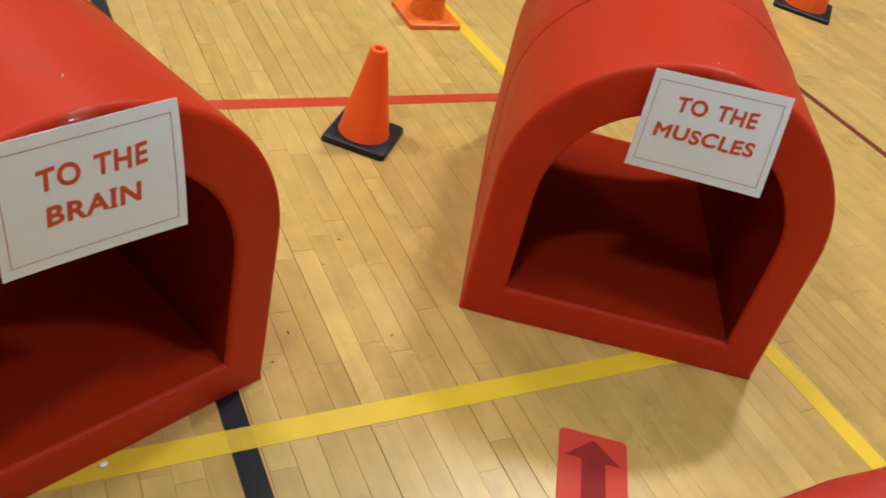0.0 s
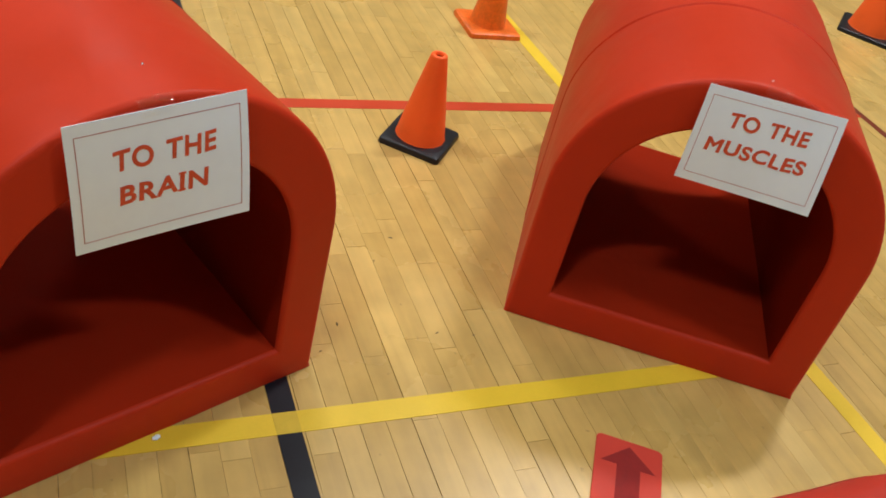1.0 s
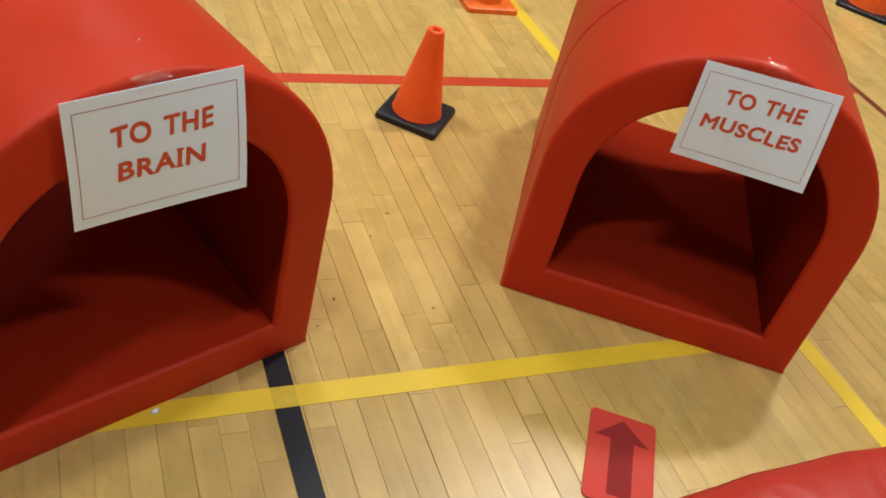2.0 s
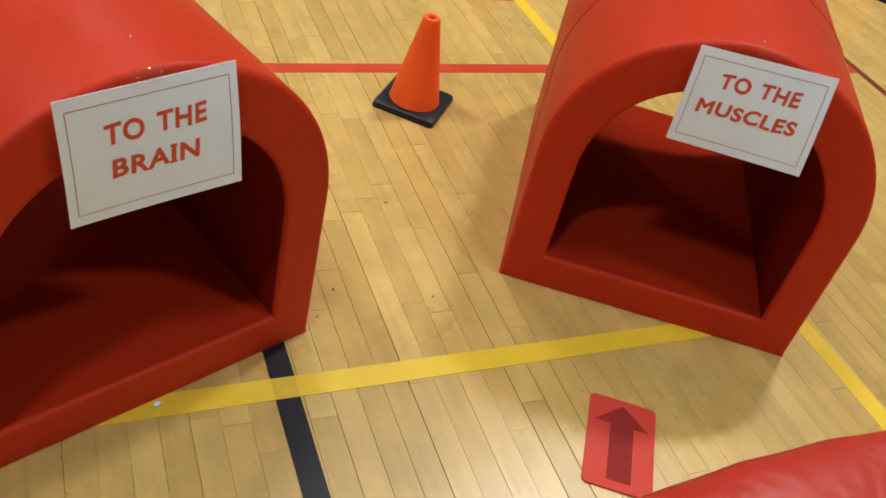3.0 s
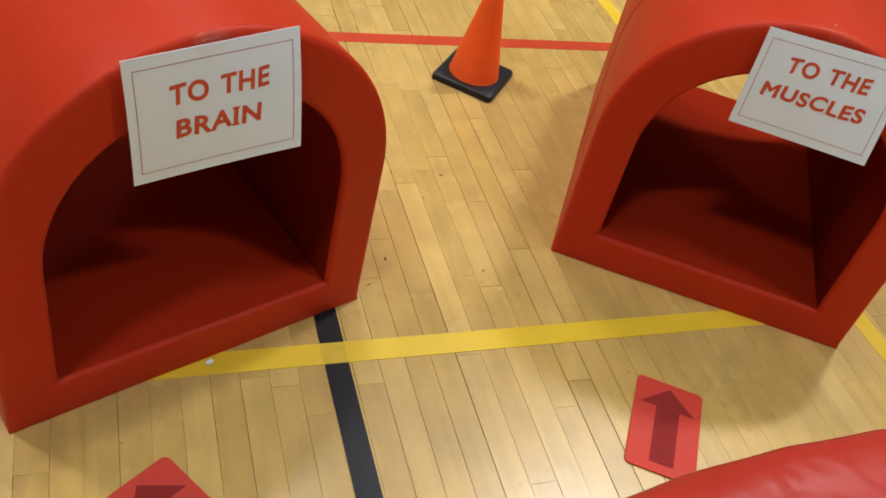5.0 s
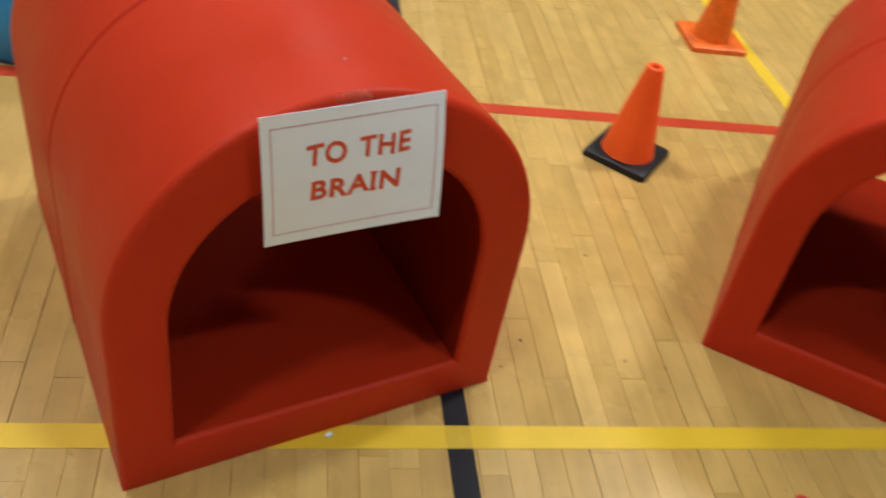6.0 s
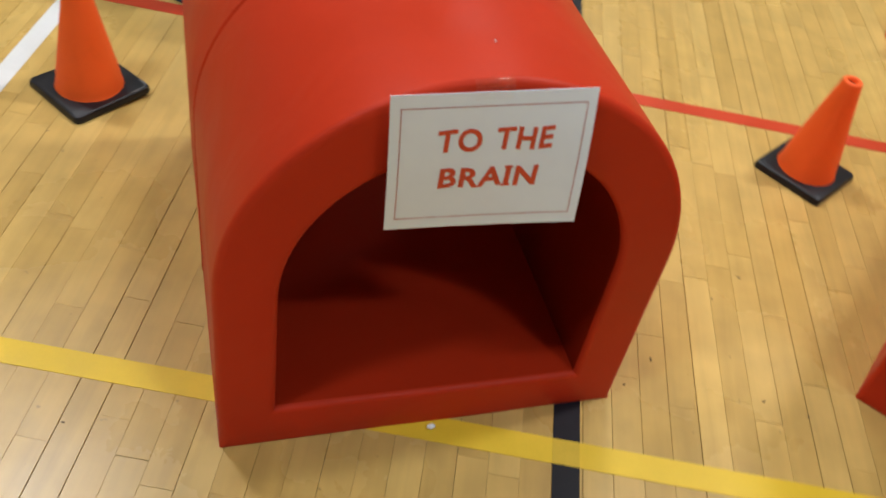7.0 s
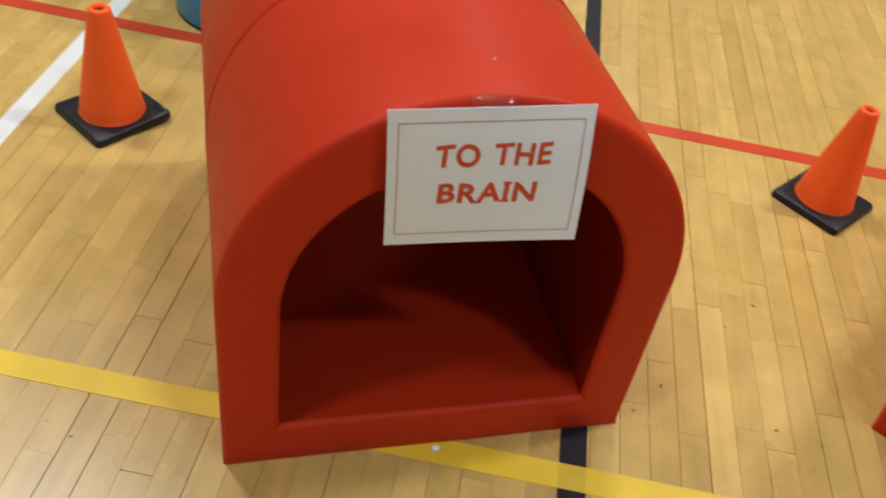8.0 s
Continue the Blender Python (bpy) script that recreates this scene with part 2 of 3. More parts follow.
def lathe(profile, n=40):
    """Turns (radius, height) pairs about z; closes no ends."""
    bm = bmesh.new()
    rings = [[bm.verts.new((r * math.cos(2 * math.pi * i / n), r * math.sin(2 * math.pi * i / n), z)) for i in range(n)] for r, z in profile]
    for a, b in zip(rings, rings[1:]):
        for i in range(n):
            bm.faces.new((a[i], a[(i + 1) % n], b[(i + 1) % n], b[i]))
    return bm


def rounded_rect(w, h, r, n=5):
    pts = []
    for cx, cy, a0 in ((w / 2 - r, h / 2 - r, 0), (-w / 2 + r, h / 2 - r, 90), (-w / 2 + r, -h / 2 + r, 180), (w / 2 - r, -h / 2 + r, 270)):
        for i in range(n + 1):
            a = radians(a0 + 90 * i / n)
            pts.append((cx + r * math.cos(a), cy + r * math.sin(a)))
    return pts


def stacked(outlines):
    """A closed solid through outlines of (points, z), with its first and last capped."""
    bm = bmesh.new()
    rings = [[bm.verts.new((x, y, z)) for x, y in pts] for pts, z in outlines]
    n = len(rings[0])
    for a, b in zip(rings, rings[1:]):
        for i in range(n):
            bm.faces.new((a[i], a[(i + 1) % n], b[(i + 1) % n], b[i]))
    bm.faces.new(rings[0][::-1])
    bm.faces.new(rings[-1])
    return bm


# ---------------------------------------------------------------- the hall
X0, X1, Y0, Y1, HEIGHT = ROOM
floor = part("floor", box(X0, X1, Y0, Y1, -0.16, -0.0065), SUBFLOOR, None)
tagged(floor, "lacquered light maple strip floor of a sports hall", "floor", kind="structure")
for name, b in (("wall_north", (X0 - 0.2, X1 + 0.2, Y1, Y1 + 0.2)), ("wall_south", (X0 - 0.2, X1 + 0.2, Y0 - 0.2, Y0)),
                ("wall_east", (X1, X1 + 0.2, Y0, Y1)), ("wall_west", (X0 - 0.2, X0, Y0, Y1))):
    tagged(part(name, box(*b, -0.16, HEIGHT), WALL, None), "plain cream painted wall of the hall", "wall", kind="structure")
tagged(part("ceiling", box(X0 - 0.2, X1 + 0.2, Y0 - 0.2, Y1 + 0.2, HEIGHT, HEIGHT + 0.2), CEILING, None),
       "plain pale ceiling of the hall", "ceiling", kind="structure")


def ceiling_light(x, y, share, colour):
    thing = tagged(new("ceiling_light"), "long white ceiling light with a glowing diffuser", "light", group="hall ceiling lights")
    thing.matrix_basis = pose(x, y, HEIGHT - 0.14)
    part("housing", box(-0.73, 0.73, -0.25, 0.25, 0.02, 0.138, 0.01), HOUSING, thing)
    part("diffuser", box(-0.70, 0.70, -0.225, 0.225, 0.0, 0.019), DIFFUSER, thing)
    lamp = bpy.data.lights.new("hall_lamp", "AREA")
    lamp.shape, lamp.size, lamp.size_y = "RECTANGLE", 1.4, 0.45
    lamp.energy, lamp.color = LAMP_POWER * share, colour
    ob = new("hall_lamp", lamp)
    ob.matrix_basis = pose(x, y, HEIGHT - 0.16)


for x, y, share, colour in LAMPS:
    ceiling_light(x, y, share, colour)


# ---------------------------------------------------------------- painted court lines
def court_line(name, a, b, width, top, mat, label):
    """A thin painted band on the boards from a to b."""
    a, b = Vector((*a, 0)), Vector((*b, 0))
    d = (b - a).normalized()
    s = Vector((-d.y, d.x, 0)) * width / 2
    up = Vector((0, 0, top))
    low = [a - s, b - s, b + s, a + s]
    verts = [v - Vector((0, 0, 0.0004)) for v in low] + [v + up for v in low]
    ob = mesh_object(name, verts, [(3, 2, 1, 0), (4, 5, 6, 7), (0, 1, 5, 4), (1, 2, 6, 5), (2, 3, 7, 6), (3, 0, 4, 7)], mat)
    return tagged(ob, label, "floor line", kind="structure")


court_line("black_line", (-0.0015 * Y0, Y0), (-0.0015 * Y1, Y1), 0.050, 0.0008, BLACK_LINE, "black painted court line on the maple floor")
court_line("red_line", (X0, 1.195 - 0.009 * X0), (2.568, 1.195 - 0.009 * 2.568), 0.050, 0.0012, RED_LINE, "red painted court line on the maple floor")
court_line("white_line", (-1.400, Y0), (-1.394, Y1), 0.050, 0.0008, WHITE_LINE, "white painted court line on the maple floor")
court_line("maroon_line", (2.606 - 0.02 * Y0, Y0), (2.606 - 0.02 * Y1, Y1), 0.032, 0.0008, MAROON_LINE, "narrow dark maroon line on the maple floor")
yellow = court_line("yellow_line", (X0, -0.004), (1.372, -0.004), 0.054, 0.0013, YELLOW, "yellow painted court line crossing the black one")
court_line("yellow_line", (1.345 - 0.042 * Y0, Y0), (1.345 - 0.042 * Y1, Y1), 0.053, 0.0009, YELLOW, "yellow painted side line at a corner with another")
thin = court_line("thin_paint", (-0.0255, -0.004), (0.0245, -0.004), 0.0538, 0.0016, YELLOW_THIN, "yellow paint worn thin over black")
thin.parent = yellow
for key in ("category", "kind"):
    del thin[key]


# ---------------------------------------------------------------- foam tunnels
HALF, ARCH_Z, LENGTH = 0.3655, 0.376, 0.86
SEAM, SEAM_DEEP = 0.412, 0.034      # where the cover is welded along the tunnel, and the groove's share of the wall
IN_HALF, IN_ARCH_Z, IN_FLOOR = 0.271, 0.359, 0.091


def arch_outline(half, arch_z, low, n_side=8, n_arch=40, n_base=16):
    """Points round an arch, from its lower left corner over the base, up and round."""
    e = 0.007
    pts = [(-half, low), (-half + e, low)] + [(-half + 2 * half * i / n_base, low) for i in range(1, n_base)] + [(half - e, low)]
    pts += [(half, low), (half, low + e)] + [(half, low + (arch_z - low) * i / n_side) for i in range(1, n_side)]
    pts += [(half * math.cos(math.pi * i / n_arch), arch_z + half * math.sin(math.pi * i / n_arch)) for i in range(n_arch)]
    pts += [(-half, arch_z + (low - arch_z) * i / n_side) for i in range(n_side)] + [(-half, low + e)]
    return pts


def foam_tunnel(where, label, lean=0.0, folds=0.0):
    thing = tagged(new("foam_tunnel"), label, "play tunnel", group="foam tunnels")
    thing.matrix_basis = where
    outer, inner = arch_outline(HALF, ARCH_Z, 0.0), arch_outline(IN_HALF, IN_ARCH_Z, IN_FLOOR)
    r_out, r_in = 0.013, 0.011
    # a ring round the foam wall: s runs from the outer skin (0) to the inner one (1), y along the tunnel
    ring = []
    thick = 0.095
    for end, sign in ((0.0, 1), (LENGTH, -1)):
        arc = []
        for i in range(7):
            a = radians(90 * i / 6)
            arc.append((r_out * (1 - math.cos(a)) / thick, end + sign * r_out * (1 - math.sin(a))))
        for i in range(7):
            a = radians(90 * i / 6)
            arc.append((1 - r_in * (1 - math.sin(a)) / thick, end + sign * r_in * (1 - math.cos(a))))
        if sign == 1:
            ring += arc
            ring += [(1.0, y) for y in np.linspace(0.05, LENGTH - 0.05, 41)]
        else:
            ring += arc[::-1]
            ys = sorted([*np.linspace(LENGTH - 0.06, 0.06, 15), SEAM], reverse=True)
            for y in ys:
                if abs(y - SEAM) > 0.02:
                    ring.append((0.0, y))
                elif not any(q[0] == SEAM_DEEP for q in ring):
                    ring += [(0.0, SEAM + 0.012), (0.0, SEAM + 0.0035), (SEAM_DEEP, SEAM), (0.0, SEAM - 0.0035), (0.0, SEAM - 0.012)]
    verts, n = [], len(outer)
    for s, y_ring in ring:
        for i, ((ox, oz), (ix, iz)) in enumerate(zip(outer, inner)):
            y = y_ring
            x, z = ox + (ix - ox) * s, oz + (iz - oz) * s
            if oz < 0.001 and s < 0.2:      # the foot of the cover is folded to a tight edge
                z *= 0.3
                y = y * 0.3 if y < r_out else (LENGTH - (LENGTH - y) * 0.3 if y > LENGTH - r_out else y)
            # soft foam: a slight swell of the cover between its edges
            f = 0.0022 * noise.noise(Vector((x * 5 + where.translation.x * 3, y * 5, z * 5)))
            if folds and s > 0.999 and x > 0 and z > IN_FLOOR + 0.03:      # slack folds of the lining on one side
                w = Vector((ix, 0, iz - IN_ARCH_Z if iz > IN_ARCH_Z else 0)).normalized()
                push = folds * (1 + noise.noise(Vector((y * 22, z * 2.5, 5.0)))) * min(1, (z - IN_FLOOR - 0.03) / 0.08) * max(0.0, min(1, (0.60 - z) / 0.1)) * max(0.0, min(1, (y - 0.06) / 0.12))
                x, z = x - w.x * push, z - w.z * push
            verts.append((x * (1 + f) + lean * z, y + 0.6 * f, max(0.0, z * (1 + f))))
    faces = []
    k = len(ring)
    for a in range(k):
        b = (a + 1) % k
        for i in range(n):
            j = (i + 1) % n
            faces.append((a * n + i, a * n + j, b * n + j, b * n + i))
    # Inner faces get shade by colour: walls and roof darkest, the floor less.
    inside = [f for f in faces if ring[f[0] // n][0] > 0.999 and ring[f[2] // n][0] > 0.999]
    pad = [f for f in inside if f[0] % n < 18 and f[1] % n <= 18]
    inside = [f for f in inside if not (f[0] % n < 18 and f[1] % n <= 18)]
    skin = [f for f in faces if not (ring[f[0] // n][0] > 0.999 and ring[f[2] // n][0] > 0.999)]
    for name, mat, chosen, label in (("cover", RED_VINYL, skin, ""), ("lining", RED_LINING_SHADED, inside, "matte red lining of the crawl space, its shade in the colour"),
                                     ("floor_pad", RED_PAD_SHADED, pad, "red vinyl floor of the crawl space, coloured for half shade")):
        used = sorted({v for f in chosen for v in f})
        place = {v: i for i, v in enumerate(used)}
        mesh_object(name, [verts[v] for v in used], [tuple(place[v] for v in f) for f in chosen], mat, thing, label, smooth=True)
    # the welded seam round the cover
    seam_at = SEAM + 0.007
    sv, sf = [], []
    for off, lift in ((-0.0035, -0.0004), (-0.0015, 0.0016), (0.0015, 0.0016), (0.0035, -0.0004)):
        for x, z in outer[18:]:
            d = Vector((x, 0, z - min(z, ARCH_Z))).normalized() if z > ARCH_Z else Vector((1 if x > 0 else -1, 0, 0))
            sv.append((x + d.x * lift + lean * z, seam_at + off, z + d.z * lift))
    m = len(outer[18:])
    for a in range(3):
        for i in range(m - 1):
            sf.append((a * m + i, a * m + i + 1, (a + 1) * m + i + 1, (a + 1) * m + i))
    mesh_object("seam", sv, sf, RED_VINYL, thing, "raised welded seam of the cover", smooth=True)
    return thing


def tape_flake(where, x, y, turn, size):
    """A curled flake of clear tape left on a tunnel's crown."""
    thing = tagged(new("tape_flake"), "tiny shiny flake of old tape stuck on red vinyl", "tape scrap", group="tape flakes")
    z = ARCH_Z + math.sqrt(HALF ** 2 - x * x)
    thing.matrix_basis = where @ pose(x, y, z + 0.0015, 0, 0, turn)
    vs, fs = [], []
    for i in range(7):
        f = i / 6 - 0.5
        for w in (-0.3, 0.3):
            vs.append((f * size, w * size * (1 - abs(f)), 0.0016 * math.cos(f * 5) + 0.0007 * w))
        if i:
            fs.append((2 * i - 2, 2 * i - 1, 2 * i + 1, 2 * i))
    vs += [(a, b, c - 0.0005) for a, b, c in vs]
    fs += [tuple(14 + k for k in f[::-1]) for f in fs]
    mesh_object("flake", vs, fs, PAPER, thing, smooth=True)
    return thing


A_POSE = pose(-0.2603, 0.0083, 0, 0, 0, 20.9)
B_POSE = pose(0.9045, 0.0642, 0, 0, 0, -31.40)
tunnel_a = foam_tunnel(A_POSE, "red vinyl foam crawl tunnel standing across a black line")
tunnel_b = foam_tunnel(B_POSE, "red vinyl foam crawl tunnel turned askew on a yellow line", -0.021, 0.007)

tape_flake(A_POSE, 0.016, 0.088, 20, 0.0036)
tape_flake(B_POSE, -0.019, 0.032, -10, 0.0036)


# ---------------------------------------------------------------- signs taped to the tunnels
def paper_sign(where, corners, lines, label, sag):
    """A landscape sheet hung from its top edge; corners tl, tr, br, bl in the tunnel's frame."""
    tl, tr, br, bl = (Vector(c) for c in corners)
    thing = tagged(new("paper_sign"), label, "sign", group="signs on the tunnels")
    thing.matrix_basis = where
    normal = (tr - tl).cross(bl - tl).normalized()      # faces the reader's far side
    if normal.y > 0:
        normal = -normal

    def sheet(u, v, lift=0.0):
        """u across from the left, v up from the bottom, both 0 to 1."""
        p = (bl + (br - bl) * u) * (1 - v) + (tl + (tr - tl) * u) * v
        bow = sag * math.sin(math.pi * v) * 0.6 + 0.002 * (u - 0.5) ** 2 * 4 * (1 - v)
        return p + normal * (lift + bow)

    nu, nv = 16, 12
    verts = [sheet(i / nu, j / nv, l) for l in (0.0, 0.0006) for j in range(nv + 1) for i in range(nu + 1)]
    off = (nu + 1) * (nv + 1)
    faces = []
    for j in range(nv):
        for i in range(nu):
            a = j * (nu + 1) + i
            q = (a, a + 1, a + nu + 2, a + nu + 1)
            faces += [q[::-1], tuple(off + w for w in q)]
    rim = [j * (nu + 1) for j in range(nv + 1)], [j * (nu + 1) + nu for j in range(nv + 1)], list(range(nu + 1)), [nv * (nu + 1) + i for i in range(nu + 1)]
    for run in rim:
        for a, b in zip(run, run[1:]):
            faces.append((a, b, off + b, off + a))
    mesh_object("sheet", verts, faces, PAPER, thing, smooth=True)
    W, H = 0.279, 0.216

    def band(u0, v0, u1, v1, lift=0.0011):
        n = 12
        vs, fs = [], []
        for i in range(n + 1):
            f = i / n
            if u1 - u0 > v1 - v0:
                vs += [sheet(u0 + (u1 - u0) * f, v0, lift), sheet(u0 + (u1 - u0) * f, v1, lift)]
            else:
                vs += [sheet(u0, v0 + (v1 - v0) * f, lift), sheet(u1, v0 + (v1 - v0) * f, lift)]
            if i:
                fs.append((2 * i - 2, 2 * i - 1, 2 * i + 1, 2 * i))
        return vs, fs

    mu, mv, t = 0.048, 0.088, 0.0011
    bv, bf = [], []
    for q in ((mu, mv, 1 - mu, mv + t / H), (mu, 1 - mv - t / H, 1 - mu, 1 - mv), (mu, mv, mu + t / W, 1 - mv), (1 - mu - t / W, mv, 1 - mu, 1 - mv)):
        vs, fs = band(*q)
        bf += [tuple(len(bv) + w for w in f) for f in fs]
        bv += vs
    mesh_object("border", bv, bf, THIN_INK, thing, "thin red printed border")
    # the words, in the built-in font, bent with the sheet
    for text, size, uc, vc, wide in lines:
        cu = bpy.data.curves.new("words", "FONT")
        cu.body, cu.size, cu.align_x, cu.align_y = text, size, "CENTER", "CENTER"
        cu.bevel_depth, cu.bevel_resolution, cu.space_character, cu.space_word, cu.fill_mode = 0.0013, 1, 1.10, 1.3, "FRONT"
        tmp = new("words", cu)
        bpy.context.view_layer.update()
        me = bpy.data.meshes.new_from_object(tmp)
        bpy.data.objects.remove(tmp)
        bm = bmesh.new()
        bm.from_mesh(me)
        bmesh.ops.remove_doubles(bm, verts=bm.verts[:], dist=0.00002)
        bmesh.ops.triangulate(bm, faces=bm.faces[:])
        xs = [v.co.x for v in bm.verts]
        ys = [v.co.y for v in bm.verts]
        k = wide / (max(xs) - min(xs))
        mx, my = (max(xs) + min(xs)) / 2, (max(ys) + min(ys)) / 2
        flat, islands = {}, []
        for v in bm.verts:
            flat[v] = (v.co.x - mx) * k
            x, y = (v.co.x - mx) * k, v.co.y - my
            v.co = sheet(uc + (x + 0.06 * y) / W, vc + (y + 0.0012 * math.sin(x * 90)) / H, 0.0013 + 0.25 * v.co.z)
        bm.normal_update()
        for f in bm.faces:
            if f.normal.dot(normal) < 0:
                f.normal_flip()
        todo = set(bm.faces)
        while todo:
            island, queue = set(), [todo.pop()]
            while queue:
                f = queue.pop()
                island.add(f)
                for v in f.verts:
                    for g in v.link_faces:
                        if g in todo:
                            todo.discard(g)
                            queue.append(g)
            one, copies = bmesh.new(), {}
            for f in sorted(island, key=lambda q: q.index):
                for v in f.verts:
                    if v not in copies:
                        copies[v] = one.verts.new(v.co)
                one.faces.new([copies[v] for v in f.verts])
            islands.append(sum(flat[v] for v in copies) / len(copies))
            part("letter", one, RED_INK, thing, recalc=False)
        bm.free()
        if "BRAIN" in text:      # the printed face gives its I short bars
            for yy in (size * 0.335, -size * 0.335):
                bm = bmesh.new()
                x0 = uc + (sorted(islands)[3] + 0.06 * yy) / W
                q = [bm.verts.new(sheet(x0 + dx / W, vc + (yy + dy) / H, 0.0013)) for dx, dy in ((-0.006, -0.0019), (0.006, -0.0019), (0.006, 0.0019), (-0.006, 0.0019))]
                bm.faces.new(q)
                part("letter_bar", bm, RED_INK, thing)
    # clear tape from the sheet's top round the rim on to the crown
    tv, tf = [], []
    steps = 16
    for i in range(steps + 1):
        f = i / steps
        for u in np.linspace(0.39, 0.58, 31):
            x = sheet(u, 1).x
            crown = ARCH_Z + math.sqrt(max(0, HALF ** 2 - x * x))
            top = sheet(u, 1)
            if f < 0.25:
                p = sheet(u, 0.95 + 0.05 * f / 0.25, 0.0016)
            else:
                a = (f - 0.25) / 0.75
                turn = a * math.pi / 2 * 0.88
                z = top.z + (crown + 0.0035 - top.z) * math.sin(turn)
                y = top.y - 0.002 + 0.018 * (1 - math.cos(turn))
                p = Vector((x, y, z + 0.0003 * math.sin(u * 150 + f * 5) + 0.00012 * math.sin(u * 420 - f * 4)))
            tv.append(p)
        if i:
            for c in range(30):
                k = 31 * (i - 1) + c
                tf.append((k, k + 1, k + 32, k + 31))
    film = mesh_object("tape", tv, tf, FILM, thing, "shiny clear adhesive tape", smooth=True)
    film.visible_shadow = False
    return thing


paper_sign(A_POSE, ((-0.147, -0.016, 0.7345), (0.132, -0.007, 0.7325), (0.138, -0.037, 0.525), (-0.133, -0.013, 0.510)),
           (("TO THE", 0.046, 0.515, 0.680, 0.160), ("BRAIN", 0.044, 0.500, 0.405, 0.138)),
           "white paper sign reading TO THE BRAIN in red, taped up", 0.006)
paper_sign(B_POSE, ((-0.137, -0.006, 0.718), (0.136, -0.005, 0.728), (0.150, -0.042, 0.519), (-0.131, -0.023, 0.510)),
           (("TO THE", 0.045, 0.510, 0.715, 0.163), ("MUSCLES", 0.042, 0.485, 0.435, 0.202)),
           "white paper sign reading TO THE MUSCLES in red, hanging crooked", 0.005)


# ---------------------------------------------------------------- traffic cones
def traffic_cone(where, side, height, r0, r1, cone_mat, base_mat, label, curled=0.0):
    thing = tagged(new("traffic_cone"), label, "cone", group="floor cones")
    thing.matrix_basis = where
    t = 0.019
    c = side * 0.065
    outs = [(rounded_rect(side, side, c), 0.0), (rounded_rect(side + 0.002, side + 0.002, c), 0.004), (rounded_rect(side, side, c), t * 0.6),
            (rounded_rect(side - 0.003, side - 0.003, c), t * 0.88), (rounded_rect(side - 0.009, side - 0.009, c), t),
            (rounded_rect(r0 * 2.3, r0 * 2.3, r0 * 1.0), t + 0.001)]
    bm = stacked(outs)
    if curled:
        for v in bm.verts:
            if v.co.x > 0 and v.co.y > 0:
                v.co.z += curled * max(0, (v.co.x + v.co.y) / side - 0.55)
    base = part("base", bm, base_mat, thing, smooth=False)
    if curled:      # the rim rubbed grey along the lifted corner
        h = side / 2 - 0.006
        run = [(h, h * (0.15 + 0.75 * i / 8)) for i in range(9)] + [(h * (0.90 - 0.75 * i / 8), h) for i in range(9)]
        rv, rf = [], []
        for i, (x, y) in enumerate(run):
            w = 0.0024 * (1 + 0.6 * noise.noise(Vector((x * 60, y * 60, 1.0))))
            dx, dy = (w, 0) if i < 9 else (0, w)
            for k in (-1, 1):
                px, py = x + k * dx, y + k * dy
                rv.append((px, py, t + 0.0012 + curled * max(0, (px + py) / side - 0.55)))
            if i:
                rf.append((2 * i - 2, 2 * i - 1, 2 * i + 1, 2 * i))
        mesh_object("worn_rim", rv, rf, RUBBER_WORN, thing, "rubbed grey rim of the curled corner", smooth=True)
    base.data.polygons.foreach_set("use_smooth", [True] * len(base.data.polygons))
    base.data.set_sharp_from_angle(angle=radians(32))
    z0 = t - 0.002
    prof = [(r0 + 0.004, z0), (r0 + 0.001, z0 + 0.006), (r0 - 0.001, z0 + 0.014)]
    for i in range(1, 9):
        f = i / 8
        prof.append((r0 + (r1 - r0) * f, z0 + 0.014 + (height - z0 - 0.022) * f))
    prof += [(r1 - 0.001, height - 0.004), (r1 - 0.004, height - 0.001), (r1 * 0.66, height), (r1 * 0.52, height - 0.002), (r1 * 0.48, height - 0.010)]
    part("body", lathe(prof, 48), cone_mat, thing, smooth=True)
    # A solid plug closes the tip; the hole's shade is its darker orange.
    part("bore_plug", stacked([([(r1 * 0.48 * math.cos(a), r1 * 0.48 * math.sin(a)) for a in np.linspace(0, 2 * math.pi, 24, endpoint=False)], height - 0.06),
                          ([(r1 * 0.48 * math.cos(a), r1 * 0.48 * math.sin(a)) for a in np.linspace(0, 2 * math.pi, 24, endpoint=False)], height - 0.012)]),
         CONE_BORE_SHADE, thing, "plug in the tip hole, coloured dark as its shade")
    return thing


traffic_cone(pose(0.617, 0.996, 0, 0, 0, -40.6), 0.194, 0.291, 0.074, 0.025, CONE_ORANGE, RUBBER,
             "bright orange cone on a square black rubber base")
traffic_cone(pose(-1.186, 0.783, 0, 0, 0, -35.1), 0.203, 0.294, 0.077, 0.026, CONE_ORANGE, RUBBER,
             "bright orange cone whose black base has a curled corner", 0.024)
traffic_cone(pose(1.152, 1.764, 0, 0, 0, -1.0), 0.208, 0.300, 0.068, 0.025, CONE_WORN, CONE_WORN,
             "scuffed all-orange cone with an orange base")
traffic_cone(pose(3.285, 1.915, 0, 0, 0, 42.0), 0.275, 0.46, 0.105, 0.03, CONE_ORANGE, RUBBER,
             "larger orange cone on a black rubber base")


